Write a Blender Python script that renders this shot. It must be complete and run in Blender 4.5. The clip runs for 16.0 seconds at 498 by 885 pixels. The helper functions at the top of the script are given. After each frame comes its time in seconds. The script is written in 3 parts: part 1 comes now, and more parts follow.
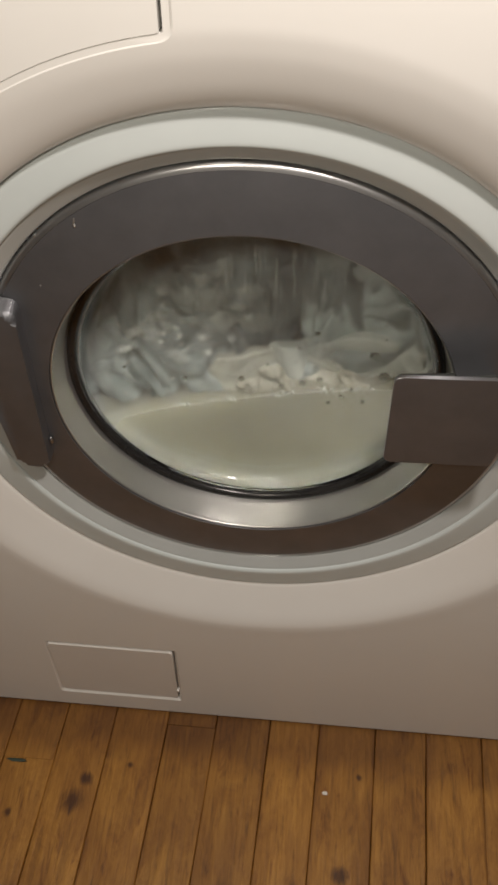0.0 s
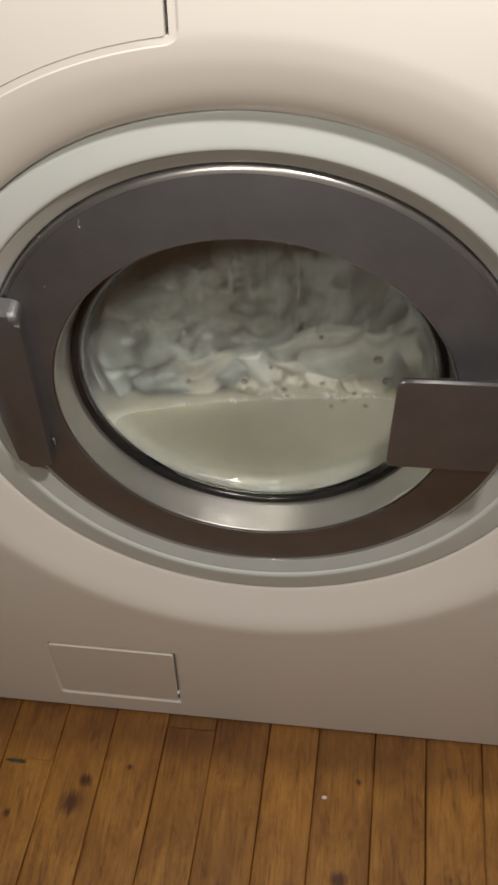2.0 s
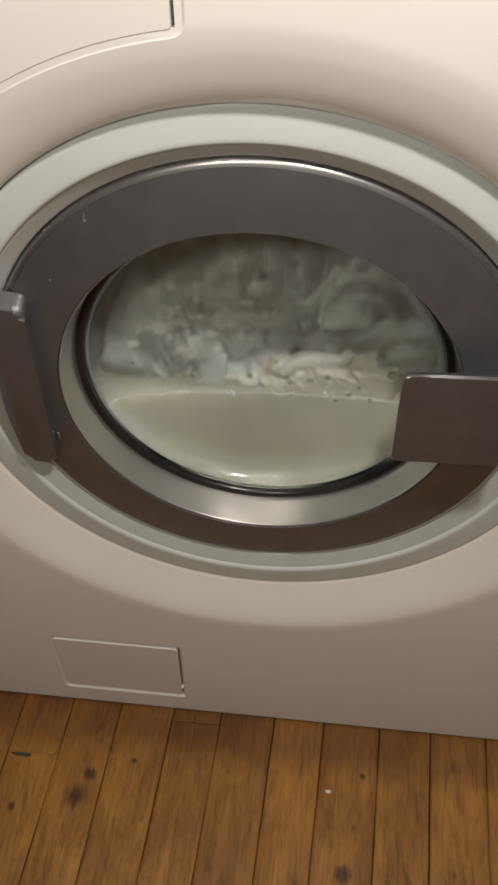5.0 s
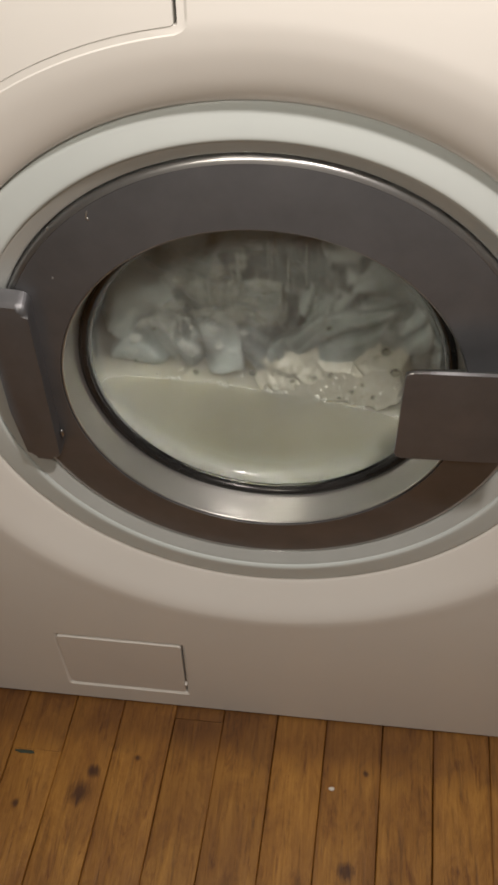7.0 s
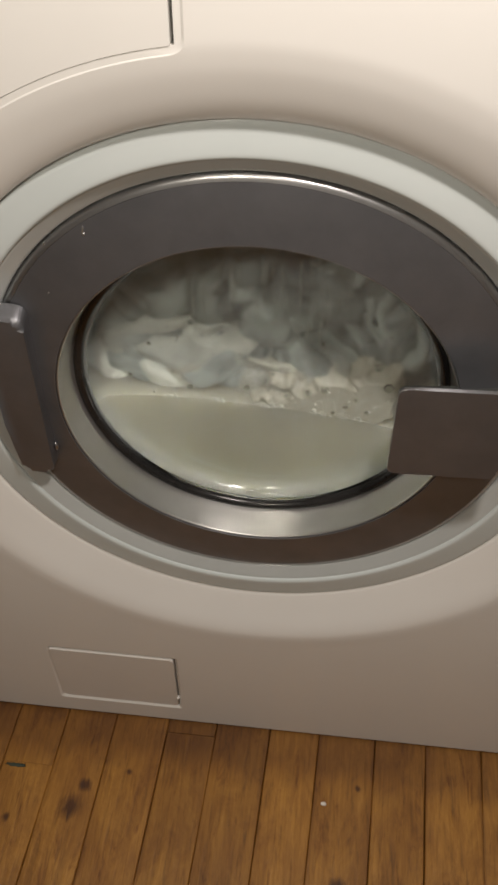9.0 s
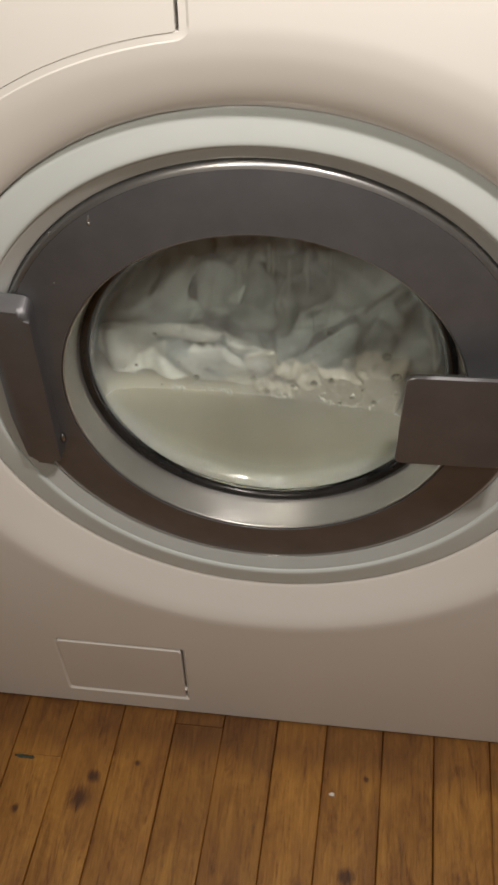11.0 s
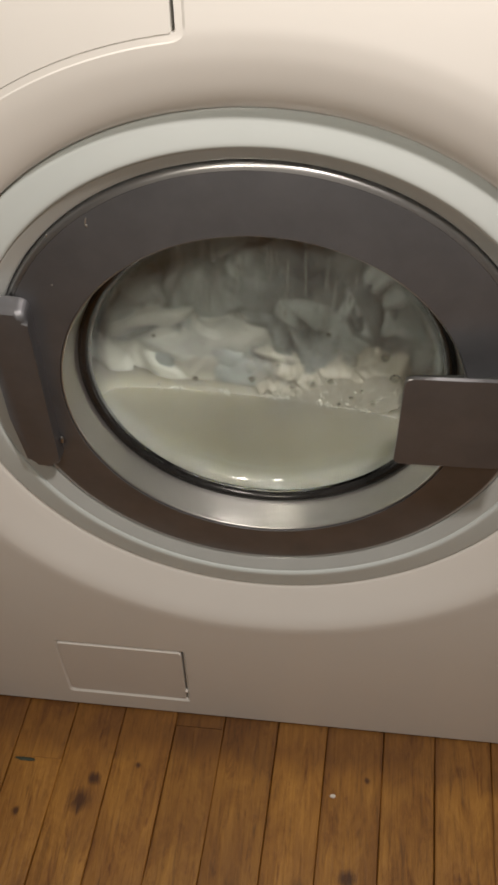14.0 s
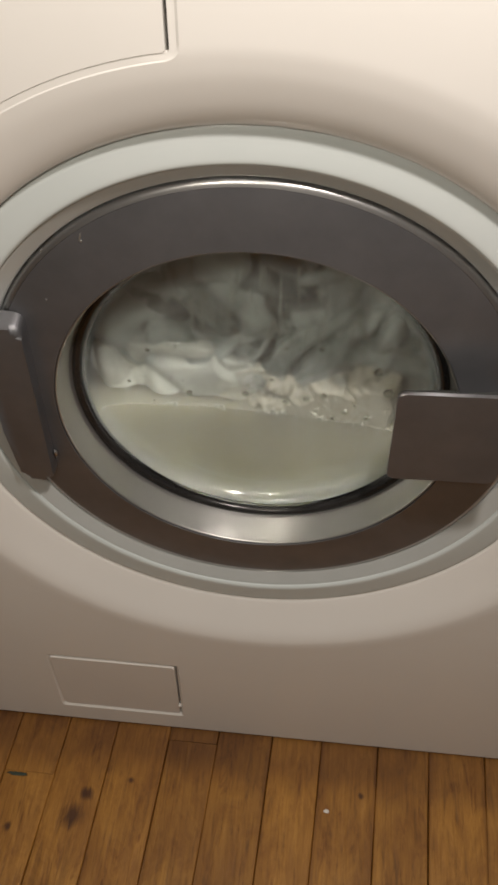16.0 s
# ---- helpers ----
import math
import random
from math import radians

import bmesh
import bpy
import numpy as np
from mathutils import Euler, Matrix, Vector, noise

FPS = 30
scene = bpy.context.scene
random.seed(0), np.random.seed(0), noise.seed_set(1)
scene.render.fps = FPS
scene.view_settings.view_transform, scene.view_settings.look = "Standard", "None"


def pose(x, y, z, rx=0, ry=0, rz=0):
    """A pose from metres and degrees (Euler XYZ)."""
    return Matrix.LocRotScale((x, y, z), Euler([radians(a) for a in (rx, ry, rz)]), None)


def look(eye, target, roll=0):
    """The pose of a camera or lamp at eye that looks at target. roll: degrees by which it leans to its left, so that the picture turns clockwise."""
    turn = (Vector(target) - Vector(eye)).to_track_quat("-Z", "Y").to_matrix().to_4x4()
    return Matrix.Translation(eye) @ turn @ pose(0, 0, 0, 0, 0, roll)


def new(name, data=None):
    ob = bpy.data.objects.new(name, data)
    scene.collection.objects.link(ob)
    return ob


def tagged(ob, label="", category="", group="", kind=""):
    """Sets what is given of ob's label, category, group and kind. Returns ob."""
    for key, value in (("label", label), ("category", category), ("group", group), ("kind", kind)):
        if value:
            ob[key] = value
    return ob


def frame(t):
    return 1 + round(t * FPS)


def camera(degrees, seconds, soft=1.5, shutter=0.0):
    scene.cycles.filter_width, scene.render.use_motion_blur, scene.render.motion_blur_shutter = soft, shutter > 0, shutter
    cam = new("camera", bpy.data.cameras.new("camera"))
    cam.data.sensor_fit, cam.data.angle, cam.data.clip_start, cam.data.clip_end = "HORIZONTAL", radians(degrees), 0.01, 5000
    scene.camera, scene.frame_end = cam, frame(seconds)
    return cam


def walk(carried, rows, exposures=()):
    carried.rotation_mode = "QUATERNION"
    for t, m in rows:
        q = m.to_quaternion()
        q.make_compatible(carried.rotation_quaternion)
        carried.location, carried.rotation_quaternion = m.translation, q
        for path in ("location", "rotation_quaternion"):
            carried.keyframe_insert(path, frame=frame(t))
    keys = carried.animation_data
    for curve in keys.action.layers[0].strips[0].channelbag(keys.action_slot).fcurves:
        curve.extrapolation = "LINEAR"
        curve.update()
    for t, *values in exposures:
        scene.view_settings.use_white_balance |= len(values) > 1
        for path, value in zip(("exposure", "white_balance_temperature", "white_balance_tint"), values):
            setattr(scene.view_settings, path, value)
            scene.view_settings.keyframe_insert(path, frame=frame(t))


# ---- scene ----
cam = camera(31.58, 16.0, soft=3.1, shutter=0.6)
PATH = [
    (0, (0.0396, -0.4147, 0.8964), (0.0082, -0.0790, 0.5271), -0.148),
    (0.5, (0.0405, -0.4145, 0.8965), (0.0098, -0.0790, 0.5271), 0.173),
    (1, (0.0397, -0.4147, 0.8975), (0.0087, -0.0775, 0.5297), 0.489),
    (1.5, (0.0402, -0.4141, 0.8978), (0.0088, -0.0761, 0.5306), 0.544),
    (2, (0.0400, -0.4141, 0.8964), (0.0067, -0.0776, 0.5281), 0.171),
    (2.5, (0.0395, -0.4152, 0.8961), (0.0046, -0.0794, 0.5273), -0.021),
    (3, (0.0377, -0.4150, 0.8962), (0.0024, -0.0803, 0.5265), -0.032),
    (3.5, (0.0391, -0.4167, 0.8964), (0.0029, -0.0815, 0.5272), -0.110),
    (4, (0.0383, -0.4143, 0.8962), (0.0036, -0.0801, 0.5259), -0.007),
    (6.5, (0.0396, -0.4143, 0.8954), (0.0035, -0.0799, 0.5254), -0.136),
    (7, (0.0393, -0.4153, 0.8955), (0.0025, -0.0818, 0.5247), -0.292),
    (7.5, (0.0398, -0.4154, 0.8953), (0.0025, -0.0821, 0.5245), -0.293),
    (8, (0.0401, -0.4151, 0.8959), (0.0041, -0.0803, 0.5263), -0.037),
    (8.5, (0.0393, -0.4144, 0.8970), (0.0047, -0.0781, 0.5285), 0.215),
    (9, (0.0397, -0.4156, 0.8987), (0.0056, -0.0769, 0.5325), 0.469),
    (11.5, (0.0389, -0.4156, 0.8953), (0.0014, -0.0805, 0.5261), -0.299),
    (12, (0.0402, -0.4152, 0.8957), (0.0028, -0.0785, 0.5279), -0.216),
    (12.5, (0.0398, -0.4154, 0.8981), (0.0037, -0.0769, 0.5319), 0.061),
    (13, (0.0407, -0.4142, 0.8965), (0.0041, -0.0755, 0.5305), -0.006),
    (13.5, (0.0416, -0.4144, 0.8963), (0.0045, -0.0777, 0.5286), -0.368),
    (14, (0.0406, -0.4149, 0.8953), (0.0027, -0.0790, 0.5269), -0.522),
    (14.5, (0.0410, -0.4154, 0.8947), (0.0035, -0.0792, 0.5266), -0.471),
    (15, (0.0418, -0.4162, 0.8952), (0.0039, -0.0791, 0.5279), -0.526),
    (15.5, (0.0420, -0.4162, 0.8955), (0.0045, -0.0764, 0.5306), -0.309),
    (16, (0.0418, -0.4148, 0.8972), (0.0061, -0.0734, 0.5336), -0.066),
]
walk(cam, [(t, look(eye, target, roll)) for t, eye, target, roll in PATH])

# ---- light ----
world = bpy.data.worlds.new("room_dusk")
scene.world = world
world.use_nodes = True
world.node_tree.nodes["Background"].inputs[0].default_value = (1.0, 0.80, 0.40, 1)
world.node_tree.nodes["Background"].inputs[1].default_value = 0.09
scene.view_settings.exposure = 0.0


def bulb(x, y, z, watts, size, colour):
    data = bpy.data.lights.new("lamp_bulb", "POINT")
    data.energy, data.shadow_soft_size, data.color = watts, size, colour
    ob = new("lamp_bulb", data)
    ob.location = (x, y, z)


# a bright bulb close above the machine's front, and a weaker one farther out
bulb(0.14, -0.24, 1.14, 13.4, 0.026, (1.0, 0.90, 0.82))
bulb(-0.13, -0.44, 0.97, 3.7, 0.015, (1.0, 0.905, 0.76))


# ---- materials ----
def nodes_of(name):
    m = bpy.data.materials.new(name)
    m.use_nodes = True
    nt = m.node_tree
    return m, nt, nt.nodes["Principled BSDF"]


def link(nt, a, b):
    nt.links.new(a, b)


def add_noise(nt, scale, detail=4.0, rough=0.55, stretch=(1, 1, 1)):
    tc = nt.nodes.new("ShaderNodeTexCoord")
    mp = nt.nodes.new("ShaderNodeMapping")
    mp.inputs["Scale"].default_value = stretch
    n = nt.nodes.new("ShaderNodeTexNoise")
    n.inputs["Scale"].default_value, n.inputs["Detail"].default_value, n.inputs["Roughness"].default_value = scale, detail, rough
    link(nt, tc.outputs["Object"], mp.inputs["Vector"])
    link(nt, mp.outputs["Vector"], n.inputs["Vector"])
    return n


def ramp(nt, source, stops):
    r = nt.nodes.new("ShaderNodeValToRGB")
    while len(r.color_ramp.elements) < len(stops):
        r.color_ramp.elements.new(0.5)
    for e, (p, c) in zip(r.color_ramp.elements, stops):
        e.position, e.color = p, (*c, 1)
    link(nt, source, r.inputs["Fac"])
    return r


def bump(nt, bsdf, source, strength, distance):
    b = nt.nodes.new("ShaderNodeBump")
    b.inputs["Strength"].default_value, b.inputs["Distance"].default_value = strength, distance
    link(nt, source, b.inputs["Height"])
    link(nt, b.outputs["Normal"], bsdf.inputs["Normal"])
    return b


def surface(name, c1, c2, rough, scale=6.0, metal=0.0, fine=300.0, relief=0.0002, strength=0.3, stretch=(1, 1, 1), rough_span=0.08, coat=0.0):
    """A two-scale surface: colour drifts slowly, gloss and relief vary finely."""
    m, nt, b = nodes_of(name)
    slow = add_noise(nt, scale, 5.0, 0.6)
    quick = add_noise(nt, fine, 3.0, 0.6, stretch)
    link(nt, ramp(nt, slow.outputs["Fac"], ((0.3, c1), (0.7, c2))).outputs["Color"], b.inputs["Base Color"])
    r = nt.nodes.new("ShaderNodeMapRange")
    r.inputs["To Min"].default_value, r.inputs["To Max"].default_value = max(rough - rough_span, 0.02), rough + rough_span
    link(nt, quick.outputs["Fac"], r.inputs["Value"])
    link(nt, r.outputs["Result"], b.inputs["Roughness"])
    b.inputs["Metallic"].default_value = metal
    b.inputs["Coat Weight"].default_value = coat
    bump(nt, b, quick.outputs["Fac"], strength, relief)
    return m


ENAMEL = surface("white_enamel", (0.79, 0.775, 0.745), (0.82, 0.805, 0.775), 0.20, 5.0, fine=60, relief=0.00012, strength=0.05, rough_span=0.04)
FLAP_WHITE = surface("flap_plastic", (0.77, 0.75, 0.72), (0.80, 0.78, 0.75), 0.38, 8.0, fine=500, relief=0.00008, strength=0.12)
BEZEL = surface("silver_painted_plastic", (0.61, 0.665, 0.665), (0.65, 0.70, 0.70), 0.22, 9.0, fine=80, relief=0.0001, strength=0.03, rough_span=0.04)
SEAM_GREY = surface("grey_rim_plastic", (0.48, 0.505, 0.50), (0.53, 0.555, 0.55), 0.18, 12.0, metal=0.1, fine=90, relief=0.0001, strength=0.03)
STEEL = surface("brushed_steel", (0.180, 0.184, 0.200), (0.228, 0.231, 0.248), 0.36, 22.0, metal=0.72, fine=30, relief=0.0001, strength=0.03, rough_span=0.10)
POLISHED = surface("polished_steel", (0.52, 0.52, 0.53), (0.58, 0.58, 0.59), 0.30, 22.0, metal=1.0, fine=60, relief=0.0001, strength=0.03, rough_span=0.05)
CONE = surface("satin_aluminium", (0.52, 0.52, 0.505), (0.58, 0.58, 0.565), 0.33, 14.0, metal=0.85, fine=260, relief=0.00008, strength=0.2)
RUBBER = surface("black_rubber", (0.010, 0.010, 0.010), (0.022, 0.021, 0.021), 0.22, 30.0, fine=220, relief=0.0002, strength=0.3)
BELLOWS = surface("grey_rubber", (0.035, 0.037, 0.035), (0.055, 0.057, 0.055), 0.5, 20.0, fine=400, relief=0.0002, strength=0.3)
DRUM_STEEL = surface("drum_steel", (0.45, 0.45, 0.45), (0.55, 0.55, 0.55), 0.35, 14.0, metal=0.9, fine=200, relief=0.0001, strength=0.2)
WALL = surface("wall_plaster", (0.36, 0.362, 0.355), (0.42, 0.422, 0.41), 0.9, 3.0, fine=90, relief=0.002, strength=0.3)
CEILING = surface("ceiling_paint", (0.6, 0.58, 0.55), (0.66, 0.64, 0.6), 0.9, 3.0, fine=120, relief=0.001, strength=0.3)
SUBFLOOR = surface("dark_subfloor", (0.030, 0.018, 0.009), (0.06, 0.036, 0.018), 0.9, 20.0, fine=200, relief=0.001)
GREEN_PAINT = surface("green_paint", (0.030, 0.045, 0.032), (0.055, 0.070, 0.050), 0.5, 90.0, fine=400, relief=0.0002)
SPECK = surface("white_crumb", (0.8, 0.76, 0.7), (0.85, 0.8, 0.75), 0.7, 200.0, fine=900, relief=0.0004)
MILKY = surface("milky_water", (0.292, 0.285, 0.236), (0.357, 0.348, 0.290), 0.12, 14.0, fine=40, relief=0.0008, strength=0.12, rough_span=0.04)


milk = MILKY.node_tree.nodes["Principled BSDF"]
milk.inputs["Subsurface Weight"].default_value = 1.0
milk.inputs["Subsurface Radius"].default_value = (1.0, 0.95, 0.7)
milk.inputs["Subsurface Scale"].default_value = 0.08


def glass(name, colour, rough, fog=0.0, fog_from=0.0):
    """Clear glass; with fog, a film of condensation with runs in it above the height fog_from."""
    m, nt, b = nodes_of(name)
    b.inputs["Base Color"].default_value = (*colour, 1)
    b.inputs["Transmission Weight"].default_value = 1.0
    b.inputs["Roughness"].default_value = rough
    b.inputs["IOR"].default_value = 1.46
    if fog:
        n = add_noise(nt, 120, 4.0, 0.65, (1, 1, 0.10))
        cloud = add_noise(nt, 22, 3.0, 0.6)
        tc = nt.nodes.new("ShaderNodeTexCoord")
        sep = nt.nodes.new("ShaderNodeSeparateXYZ")
        link(nt, tc.outputs["Object"], sep.inputs[0])
        band = nt.nodes.new("ShaderNodeMapRange")
        band.inputs["From Min"].default_value, band.inputs["From Max"].default_value = fog_from, fog_from + 0.05
        link(nt, sep.outputs["Z"], band.inputs["Value"])
        runs = ramp(nt, n.outputs["Fac"], ((0.40, (1, 1, 1)), (0.62, (0.55, 0.55, 0.55))))
        last = runs.outputs["Color"]
        for other in (band.outputs["Result"], cloud.outputs["Fac"]):
            mul = nt.nodes.new("ShaderNodeMath")
            mul.operation = "MULTIPLY"
            link(nt, last, mul.inputs[0])
            link(nt, other, mul.inputs[1])
            last = mul.outputs[0]
        out = nt.nodes.new("ShaderNodeMapRange")
        out.inputs["To Min"].default_value, out.inputs["To Max"].default_value = rough, fog
        link(nt, last, out.inputs["Value"])
        link(nt, out.outputs["Result"], b.inputs["Roughness"])
        film = nt.nodes.new("ShaderNodeMapRange")
        film.inputs["To Min"].default_value, film.inputs["To Max"].default_value = 1.0, 0.84
        link(nt, last, film.inputs["Value"])
        link(nt, film.outputs["Result"], b.inputs["Transmission Weight"])
        bump(nt, b, n.outputs["Fac"], 0.10, 0.0006)
    return m


GLASS = glass("door_glass", (0.907, 0.957, 0.952), 0.02, 0.38, 0.36)
WATER_DROP = glass("clear_water", (0.98, 1.0, 0.99), 0.0)
SUDS_RUN = glass("cloudy_water", (0.90, 0.93, 0.91), 0.25)
SUDS_RUN.node_tree.nodes["Principled BSDF"].inputs["Transmission Weight"].default_value = 0.95


def cloth(name, c1, c2):
    m, nt, b = nodes_of(name)
    slow = add_noise(nt, 24, 3.0, 0.5)
    weave = add_noise(nt, 420, 2.0, 0.5)
    link(nt, ramp(nt, slow.outputs["Fac"], ((0.36, c1), (0.64, c2))).outputs["Color"], b.inputs["Base Color"])
    b.inputs["Roughness"].default_value = 0.55
    b.inputs["Sheen Weight"].default_value = 0.1
    bump(nt, b, weave.outputs["Fac"], 0.25, 0.0006)
    return m


CLOTHS = [cloth("wet_cotton_grey", (0.115, 0.138, 0.138), (0.37, 0.41, 0.405)),
          cloth("wet_cotton_white", (0.36, 0.38, 0.36), (0.58, 0.595, 0.555)),
          cloth("wet_cotton_blue_grey", (0.050, 0.062, 0.068), (0.20, 0.225, 0.232)),
          cloth("wet_cotton_cream", (0.32, 0.32, 0.28), (0.50, 0.495, 0.435))]


def foam():
    m, nt, b = nodes_of("soap_suds")
    tc = nt.nodes.new("ShaderNodeTexCoord")
    cells = nt.nodes.new("ShaderNodeTexVoronoi")
    cells.inputs["Scale"].default_value = 170
    link(nt, tc.outputs["Object"], cells.inputs["Vector"])
    patch = add_noise(nt, 26, 6.0, 0.7)
    link(nt, ramp(nt, patch.outputs["Fac"], ((0.35, (0.42, 0.44, 0.42)), (0.6, (0.52, 0.535, 0.50)), (0.72, (0.70, 0.70, 0.65)))).outputs["Color"], b.inputs["Base Color"])
    b.inputs["Roughness"].default_value = 0.35
    bump(nt, b, cells.outputs["Distance"], 0.5, 0.002)
    return m


SUDS = foam()
SUDS.node_tree.nodes["Principled BSDF"].inputs["Alpha"].default_value = 0.22  # thin enough to see through
FOAM_CREAM = surface("cream_soap_foam", (0.25, 0.242, 0.20), (0.36, 0.342, 0.29), 0.40, 45.0, fine=420, relief=0.0008, strength=0.5)
BUBBLE = glass("bubble_film", (0.62, 0.64, 0.60), 0.0)
FROTH = surface("soap_froth", (0.38, 0.385, 0.35), (0.50, 0.50, 0.455), 0.15, 120.0, fine=500, relief=0.0002)


def wood():
    m, nt, b = nodes_of("worn_pine")
    info = nt.nodes.new("ShaderNodeObjectInfo")
    tc = nt.nodes.new("ShaderNodeTexCoord")
    shift = nt.nodes.new("ShaderNodeVectorMath")
    shift.operation = "MULTIPLY_ADD"
    comb = nt.nodes.new("ShaderNodeCombineXYZ")
    for k in range(3):
        link(nt, info.outputs["Random"], comb.inputs[k])
    shift.inputs[1].default_value = (7.0, 13.0, 3.0)
    link(nt, comb.outputs[0], shift.inputs[0])
    link(nt, tc.outputs["Object"], shift.inputs[2])

    def noise_at(scale, stretch, detail, rough):
        mp = nt.nodes.new("ShaderNodeMapping")
        mp.inputs["Scale"].default_value = stretch
        n = nt.nodes.new("ShaderNodeTexNoise")
        n.inputs["Scale"].default_value, n.inputs["Detail"].default_value, n.inputs["Roughness"].default_value = scale, detail, rough
        n.inputs["Distortion"].default_value = 0.6
        link(nt, shift.outputs[0], mp.inputs["Vector"])
        link(nt, mp.outputs["Vector"], n.inputs["Vector"])
        return n
    grain = noise_at(260, (1, 0.07, 1), 5, 0.7)
    stain = noise_at(34, (1, 0.40, 1), 6, 0.75)
    worn = noise_at(11, (1, 0.5, 1), 3, 0.5)
    blot = noise_at(95, (1, 0.17, 1), 5, 0.7)
    base = ramp(nt, grain.outputs["Fac"], ((0.28, (0.195, 0.094, 0.019)), (0.45, (0.350, 0.171, 0.031)), (0.72, (0.46, 0.238, 0.048))))
    dirt = ramp(nt, stain.outputs["Fac"], ((0.28, (0.50, 0.42, 0.34)), (0.45, (0.80, 0.75, 0.68)), (0.60, (1, 1, 1))))
    dots = ramp(nt, blot.outputs["Fac"], ((0.30, (0.54, 0.44, 0.35)), (0.43, (1, 1, 1))))
    sep = nt.nodes.new("ShaderNodeSeparateXYZ")
    link(nt, tc.outputs["Object"], sep.inputs[0])

    def sums(op, a, b2):
        n = nt.nodes.new("ShaderNodeMath")
        n.operation = op
        for k, v in enumerate((a, b2)):
            if isinstance(v, (int, float)):
                n.inputs[k].default_value = v
            elif v is not None:
                link(nt, v, n.inputs[k])
        return n.outputs[0]
    # grime along the joints
    across = sums("ABSOLUTE", sums("SUBTRACT", sep.outputs["X"], sums("MULTIPLY", sep.outputs["Y"], math.tan(0.0436))), None)
    uneven = sums("ADD", across, sums("MULTIPLY", sums("SUBTRACT", stain.outputs["Fac"], 0.5), 0.020))
    joint = ramp(nt, sums("MULTIPLY", uneven, 30.0), ((0.76, (1, 1, 1)), (0.90, (0.60, 0.52, 0.44))))
    # knots and burnt spots in the boards
    where = nt.nodes.new("ShaderNodeNewGeometry")
    knots = None
    for kx, ky, size in ((-0.169, -0.101, 0.015), (-0.160, -0.078, 0.008), (-0.232, -0.118, 0.005), (-0.118, -0.060, 0.004), (0.098, -0.148, 0.011), (0.118, -0.052, 0.004)):
        d = nt.nodes.new("ShaderNodeVectorMath")
        d.operation = "DISTANCE"
        d.inputs[1].default_value = (kx, ky, 0)
        link(nt, where.outputs["Position"], d.inputs[0])
        near = sums("ADD", sums("DIVIDE", d.outputs["Value"], size), sums("MULTIPLY", sums("SUBTRACT", blot.outputs["Fac"], 0.5), 2.4))
        knots = near if knots is None else sums("MINIMUM", knots, near)
    knot = ramp(nt, knots, ((0.25, (0.26, 0.20, 0.17)), (0.95, (1, 1, 1))))
    # a ragged, darker strip of boards along the machine's front
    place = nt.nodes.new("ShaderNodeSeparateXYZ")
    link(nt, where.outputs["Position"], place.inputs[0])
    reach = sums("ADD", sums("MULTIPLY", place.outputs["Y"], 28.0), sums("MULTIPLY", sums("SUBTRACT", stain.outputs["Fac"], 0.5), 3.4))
    base_strip = ramp(nt, sums("ADD", reach, 1.9), ((0.35, (1, 1, 1)), (0.95, (0.64, 0.60, 0.60))))
    wear = ramp(nt, worn.outputs["Fac"], ((0.33, (0.68, 0.58, 0.50)), (0.62, (1.12, 1.08, 1.0))))
    tone = nt.nodes.new("ShaderNodeMapRange")
    tone.inputs["To Min"].default_value, tone.inputs["To Max"].default_value = 0.93, 1.06
    link(nt, info.outputs["Random"], tone.inputs["Value"])
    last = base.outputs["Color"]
    for other in (dirt.outputs["Color"], dots.outputs["Color"], joint.outputs["Color"], knot.outputs["Color"], base_strip.outputs["Color"], wear.outputs["Color"], tone.outputs["Result"]):
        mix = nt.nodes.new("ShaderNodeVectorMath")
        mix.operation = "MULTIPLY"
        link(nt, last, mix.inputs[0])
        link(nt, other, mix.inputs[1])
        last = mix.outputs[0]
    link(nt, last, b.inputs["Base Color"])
    r = nt.nodes.new("ShaderNodeMapRange")
    r.inputs["To Min"].default_value, r.inputs["To Max"].default_value = 0.62, 0.36
    link(nt, stain.outputs["Fac"], r.inputs["Value"])
    link(nt, r.outputs["Result"], b.inputs["Roughness"])
    bump(nt, b, sums("ADD", grain.outputs["Fac"], stain.outputs["Fac"]), 0.45, 0.0018)
    return m


WOOD = wood()


# ---- mesh helpers ----
def shade(bm, angle=32):
    bmesh.ops.recalc_face_normals(bm, faces=bm.faces[:])
    limit = radians(angle)
    for f in bm.faces:
        f.smooth = True
    for e in bm.edges:
        e.smooth = not (len(e.link_faces) == 2 and e.calc_face_angle(0) > limit)


def part(name, bm, material, parent=None, label=""):
    me = bpy.data.meshes.new(name)
    bm.to_mesh(me)
    bm.free()
    me.materials.append(material)
    ob = new(name, me)
    ob.parent = parent
    return tagged(ob, label)


def box(bm, x0, x1, y0, y1, z0, z1, bevel=0.0):
    made = bmesh.ops.create_cube(bm, size=1.0, matrix=Matrix.Translation(((x0 + x1) / 2, (y0 + y1) / 2, (z0 + z1) / 2)) @ Matrix.Diagonal((x1 - x0, y1 - y0, z1 - z0, 1)))
    if bevel:
        edges = list({e for v in made["verts"] for e in v.link_edges})
        bmesh.ops.bevel(bm, geom=edges, offset=bevel, segments=2, affect="EDGES", profile=0.5)


ZC = 0.455  # height of the door's axis


